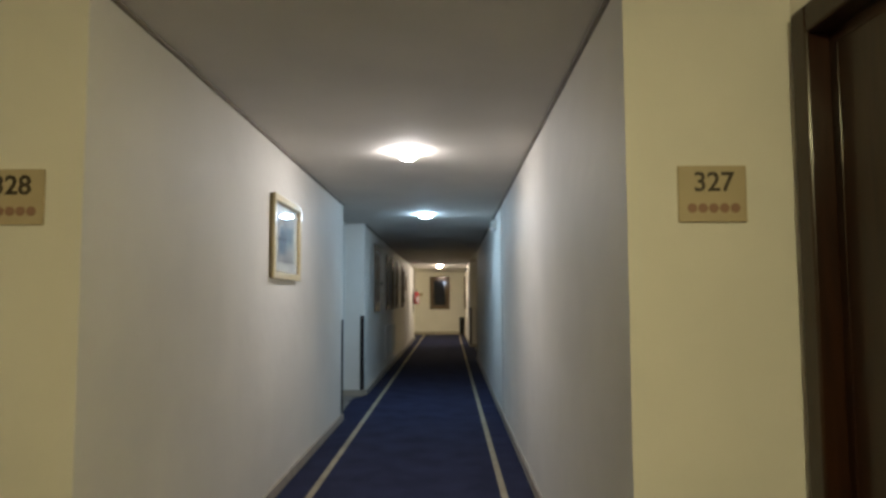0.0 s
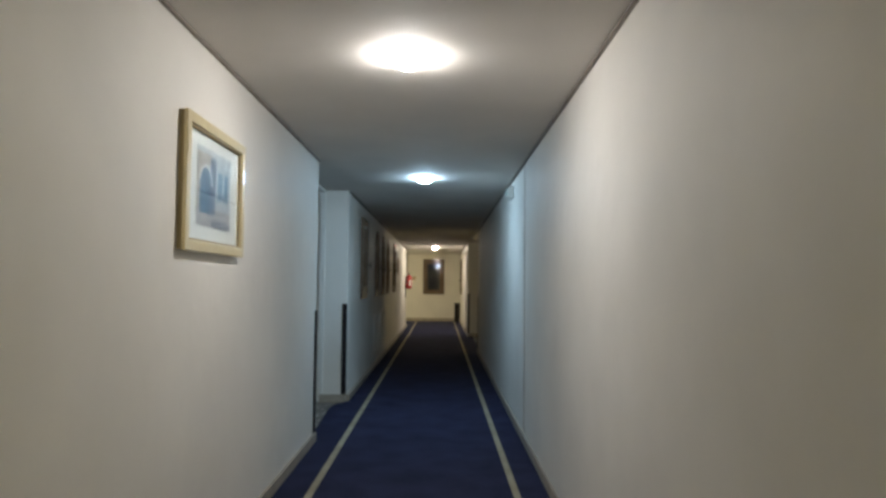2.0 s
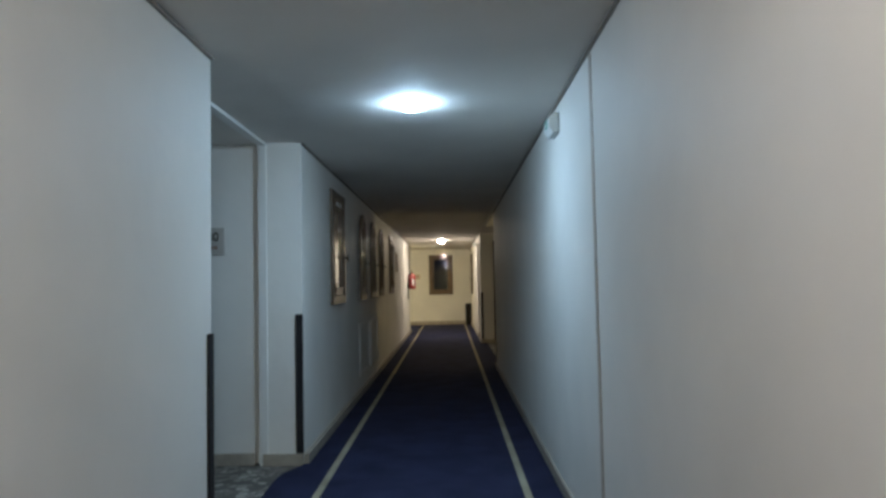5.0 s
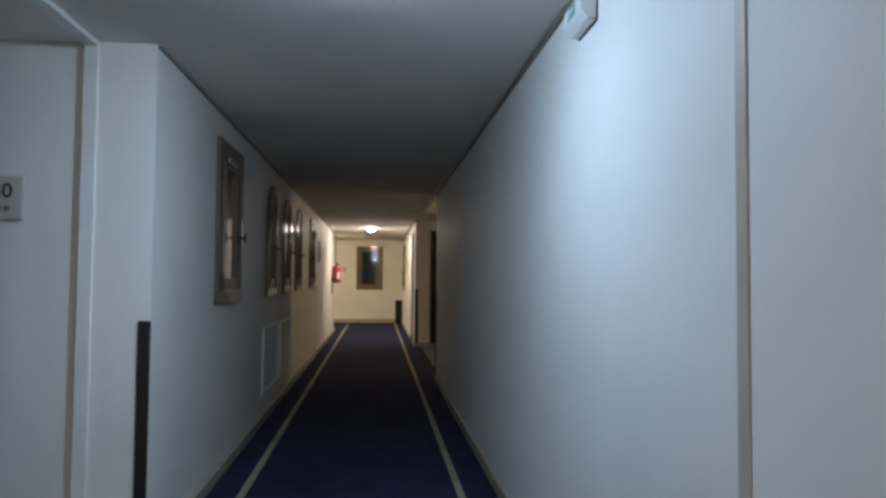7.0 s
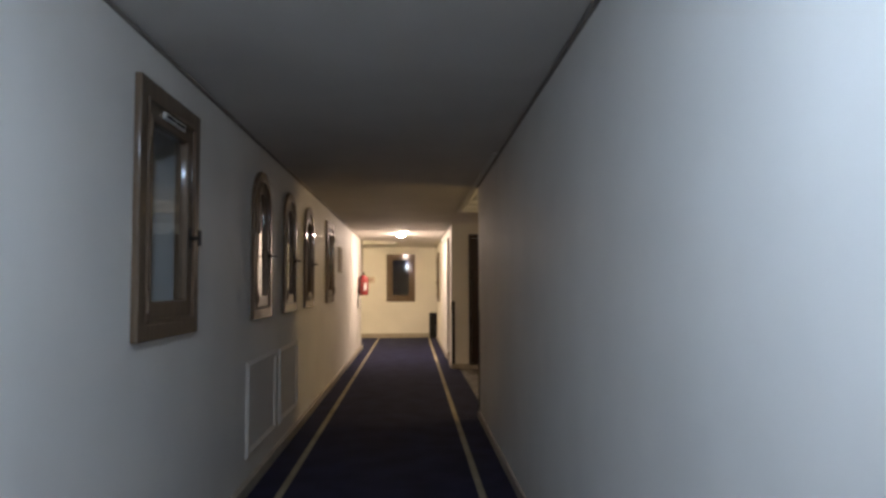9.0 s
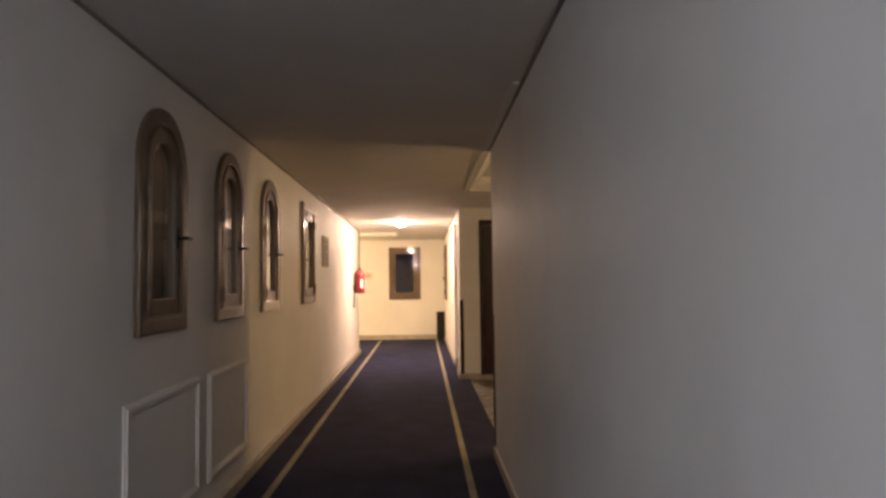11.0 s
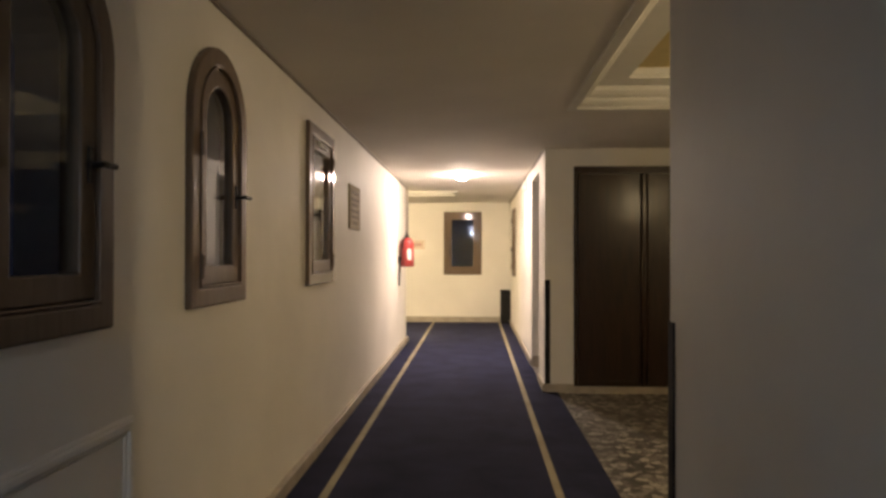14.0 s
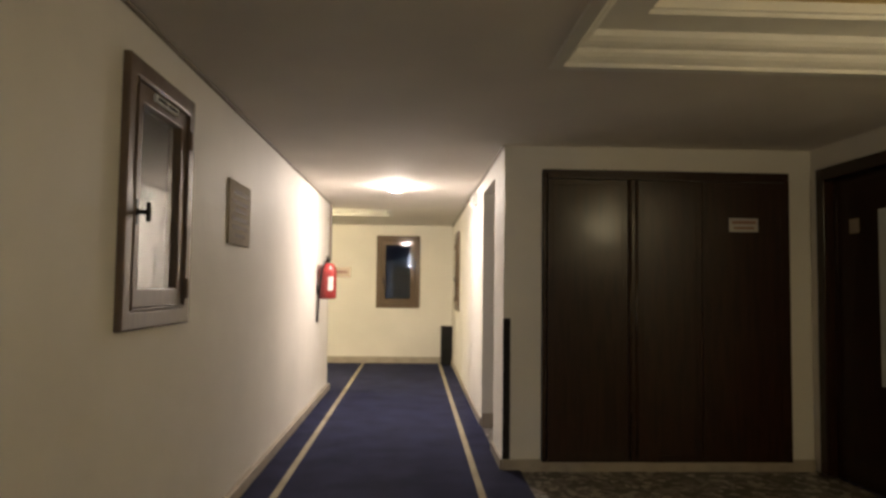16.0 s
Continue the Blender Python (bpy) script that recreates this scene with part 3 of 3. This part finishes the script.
def notice():
    p = tagged(empty("notice_board", pose(XL, 17.47, 1.73, 0, 0, FACE_RIGHT)), "beige plaque with lines of brown lettering", "sign")
    box("plate", (-0.25, 0.25, -0.014, 0, -0.19, 0.19), PLAQUE, p, bevel=0.003)
    rows = [(0.125, 0.17), (0.065, 0.20), (0.02, 0.14), (-0.035, 0.20), (-0.085, 0.18), (-0.135, 0.12)]
    for z, h in rows:
        box("lettering", (-h, h, -0.0155, -0.014, z - 0.013, z + 0.013), BROWN, p)


notice()


def extinguisher():
    p = tagged(empty("fire_extinguisher", pose(XL, 20.97, 0)), "red fire extinguisher hung on the wall with a black hose", "extinguisher")
    x = 0.115
    bm = bmesh.new()
    add_lathe(bm, [(0.07, 1.155), (0.093, 1.162), (0.100, 1.18), (0.100, 1.45), (0.092, 1.505), (0.06, 1.545), (0.03, 1.56)], 28, "z", (x, 0, 0))
    obj("cylinder", bm, RED, p, smooth=True)
    bm = bmesh.new()
    add_lathe(bm, [(0.022, 1.555), (0.028, 1.565), (0.028, 1.595), (0.018, 1.605)], 14, "z", (x, 0, 0))
    add_box(bm, x - 0.012, x + 0.012, -0.11, 0.03, 1.612, 1.627)
    add_box(bm, x - 0.012, x + 0.012, -0.09, 0.03, 1.592, 1.602)
    add_box(bm, x - 0.010, x + 0.010, 0.0, 0.03, 1.598, 1.618)
    obj("valve", bm, IRON, p, bevel=0.003)
    cu = bpy.data.curves.new("hose", "CURVE")
    cu.dimensions, cu.bevel_depth, cu.bevel_resolution = "3D", 0.011, 3
    sp = cu.splines.new("NURBS")
    pts = [(x, 0.02, 1.585), (x - 0.03, -0.09, 1.57), (x - 0.06, -0.125, 1.42), (x - 0.085, -0.11, 1.12), (x - 0.095, -0.10, 0.90)]
    sp.points.add(len(pts) - 1)
    for q, c in zip(sp.points, pts):
        q.co = (*c, 1)
    sp.use_endpoint_u, sp.order_u = True, 3
    cu.materials.append(BLACK)
    h = new("hose", cu)
    h.parent = p
    box("bracket", (0, 0.03, -0.02, 0.02, 1.2, 1.3), IRON, p)
    bm = bmesh.new()
    n = 7
    for k in range(n):
        a0, a1 = [math.radians(-80 + 34 * q / n) for q in (k, k + 1)]
        v = [bm.verts.new((x + 0.1012 * math.cos(a), 0.1012 * math.sin(a), z)) for a, z in ((a0, 1.25), (a1, 1.25), (a1, 1.40), (a0, 1.40))]
        bm.faces.new(v)
    obj("sticker", bm, PAPER, p)


extinguisher()
f = tagged(empty("flag_sign", pose(XL, 21.75, 1.47)), "small beige sign standing out from the wall", "sign")
box("plate", (0.02, 0.30, -0.006, 0.006, -0.065, 0.065), PLATE, f, bevel=0.002)
box("bracket", (0, 0.02, -0.012, 0.012, -0.07, 0.07), STEEL, f)
box("lettering", (0.06, 0.26, -0.0075, -0.006, -0.015, 0.02), RUST, f)
trim("trim_corner_post", (XL, XL + 0.03, TURN - 0.07, TURN, 1.62, H - 0.024), GAP, "dark narrow post at the wall corner", "trim")


def bin_():
    p = tagged(empty("ash_bin", pose(0.635, 24.84, 0)), "slim black metal litter bin standing by the wall", "bin")
    bm = bmesh.new()
    add_ring(bm, [(-0.105, -0.1), (0.105, -0.1), (0.105, 0.1), (-0.105, 0.1)], [(-0.1, -0.095), (0.1, -0.095), (0.1, 0.095), (-0.1, 0.095)], 0.0, 0.62)
    add_box(bm, -0.1, 0.1, 0.0, 0.01, -0.095, 0.095)
    for v in bm.verts:
        v.co = Vector((v.co.x, v.co.z, v.co.y))
    obj("body", bm, IRON, p, bevel=0.006)
    bm = bmesh.new()
    add_box(bm, -0.108, 0.108, -0.103, 0.103, 0.62, 0.645)
    add_box(bm, -0.07, 0.07, -0.106, -0.1, 0.50, 0.58)
    obj("lid", bm, BLACK, p, bevel=0.005)


bin_()


# ---- cupboard and doors ----
def panel_leaf(parent, x0, x1, z0, z1, y, name="leaf"):
    """A flush door leaf facing -y with a thin bead near its edge."""
    leaf = box(name, (x0, x1, y, y + 0.03, z0, z1), DARKWOOD, parent, bevel=0.002)
    edge = lambda q: [(x0 + q, z0 + q), (x1 - q, z0 + q), (x1 - q, z1 - q), (x0 + q, z1 - q)]
    bm = bmesh.new()
    add_ring(bm, edge(0.032), edge(0.042), y - 0.003, y)
    obj("bead", bm, DARKWOOD, parent, bevel=0.002)
    return leaf


def cupboard():
    c = tagged(empty("built_in_cupboard", pose(0, ALC1, 0)), "dark brown varnished timber cupboard with tall closed doors", "cupboard")
    x0, x1, z0, z1 = 1.0, 2.847, 0.056, 2.176
    bm = bmesh.new()
    rect = lambda q: [(x0 + q, z0), (x1 - q, z0), (x1 - q, z1 - q), (x0 + q, z1 - q)]
    add_ring(bm, rect(0), rect(0.035), -0.02, 0.0)
    add_box(bm, x0, x1, -0.02, 0, z0, z0 + 0.02)
    add_box(bm, x0 + 0.035, x1 - 0.035, -0.03, 0, z1 - 0.07, z1 - 0.035)
    obj("frame", bm, DARKWOOD, c, bevel=0.004)
    panel_leaf(c, x0 + 0.037, 1.625, z0 + 0.022, z1 - 0.075, -0.036, "door")
    panel_leaf(c, 1.705, 2.176, z0 + 0.022, z1 - 0.075, -0.036, "door")
    panel_leaf(c, 2.180, x1 - 0.037, z0 + 0.022, z1 - 0.075, -0.036, "door")
    bm = bmesh.new()
    add_box(bm, 1.628, 1.702, -0.046, 0, z0 + 0.022, z1 - 0.075)
    obj("post", bm, DARKWOOD, c, bevel=0.004)
    # half-round ribs added only to give the post its bright vertical highlights
    for x in (1.643, 1.687):
        bm = bmesh.new()
        add_lathe(bm, [(0.010, z0 + 0.022), (0.010, z1 - 0.075)], 20, "z", (x, -0.046, 0))
        obj("highlight_rib", bm, POLISHED_HIGHLIGHT, c, smooth=True)
    bm = bmesh.new()
    add_box(bm, 1.659, 1.672, -0.052, -0.046, 1.87, 1.92)
    obj("lock", bm, IRON, c, bevel=0.002)
    s = tagged(empty("door_label", pose(2.49, ALC1 - 0.036, 1.783)), "small white printed label stuck on the cupboard door", "sign")
    box("card", (-0.108, 0.108, -0.003, 0.001, -0.05, 0.05), PLATE_WHITE, s)
    box("print_bar", (-0.09, 0.09, -0.0045, -0.003, 0.008, 0.032), RUST, s)
    box("print_bar", (-0.075, 0.075, -0.0045, -0.003, -0.03, -0.012), RUST, s)


cupboard()


def room_door(m, label, width=1.0, glazed=False):
    """Local: x along the wall from 0 to width, facing -y."""
    d = tagged(empty("room_door", m), label, "door", "room doors")
    z1 = 2.19
    bm = bmesh.new()
    for a, b in (((0, 0.09), (0, z1)), ((width - 0.09, width), (0, z1)), ((0.09, width - 0.09), (z1 - 0.09, z1))):
        add_box(bm, a[0], a[1], -0.022, 0.12, b[0], b[1])
    obj("frame", bm, DARKWOOD, d, bevel=0.008)
    panel_leaf(d, 0.093, width - 0.093, 0.008, z1 - 0.093, 0.05, "leaf")
    bm = bmesh.new()
    add_box(bm, width - 0.16, width - 0.12, 0.03, 0.036, 0.93, 1.13)
    add_lathe(bm, [(0.011, 0.036), (0.011, -0.02), (0.008, -0.024)], 12, "y", (width - 0.14, 0, 1.07))
    add_lathe(bm, [(0.008, -0.11), (0.01, -0.1), (0.01, 0.0), (0.008, 0.01)], 10, "x", (width - 0.14, -0.012, 1.07))
    obj("handle", bm, STEEL, d, bevel=0.002)
    if glazed:
        box("pane", (0.575, width - 0.185, 0.045, 0.0505, 0.70, 1.84), FROST, d, bevel=0.002)
        box("number_tag", (0.30, 0.40, 0.032, 0.036, 1.70, 1.80), PLAQUE, d, bevel=0.001)
    return d


room_door(pose(1.264, 1.262, 0, 0, 0, FACE_LEFT), "dark brown timber room door with a heavy frame, closed", 0.962)
room_door(pose(3.02, 18.10, 0, 0, 0, FACE_LEFT), "dark brown timber door with a heavy frame and pale glazed panel in the alcove", 1.12, True)
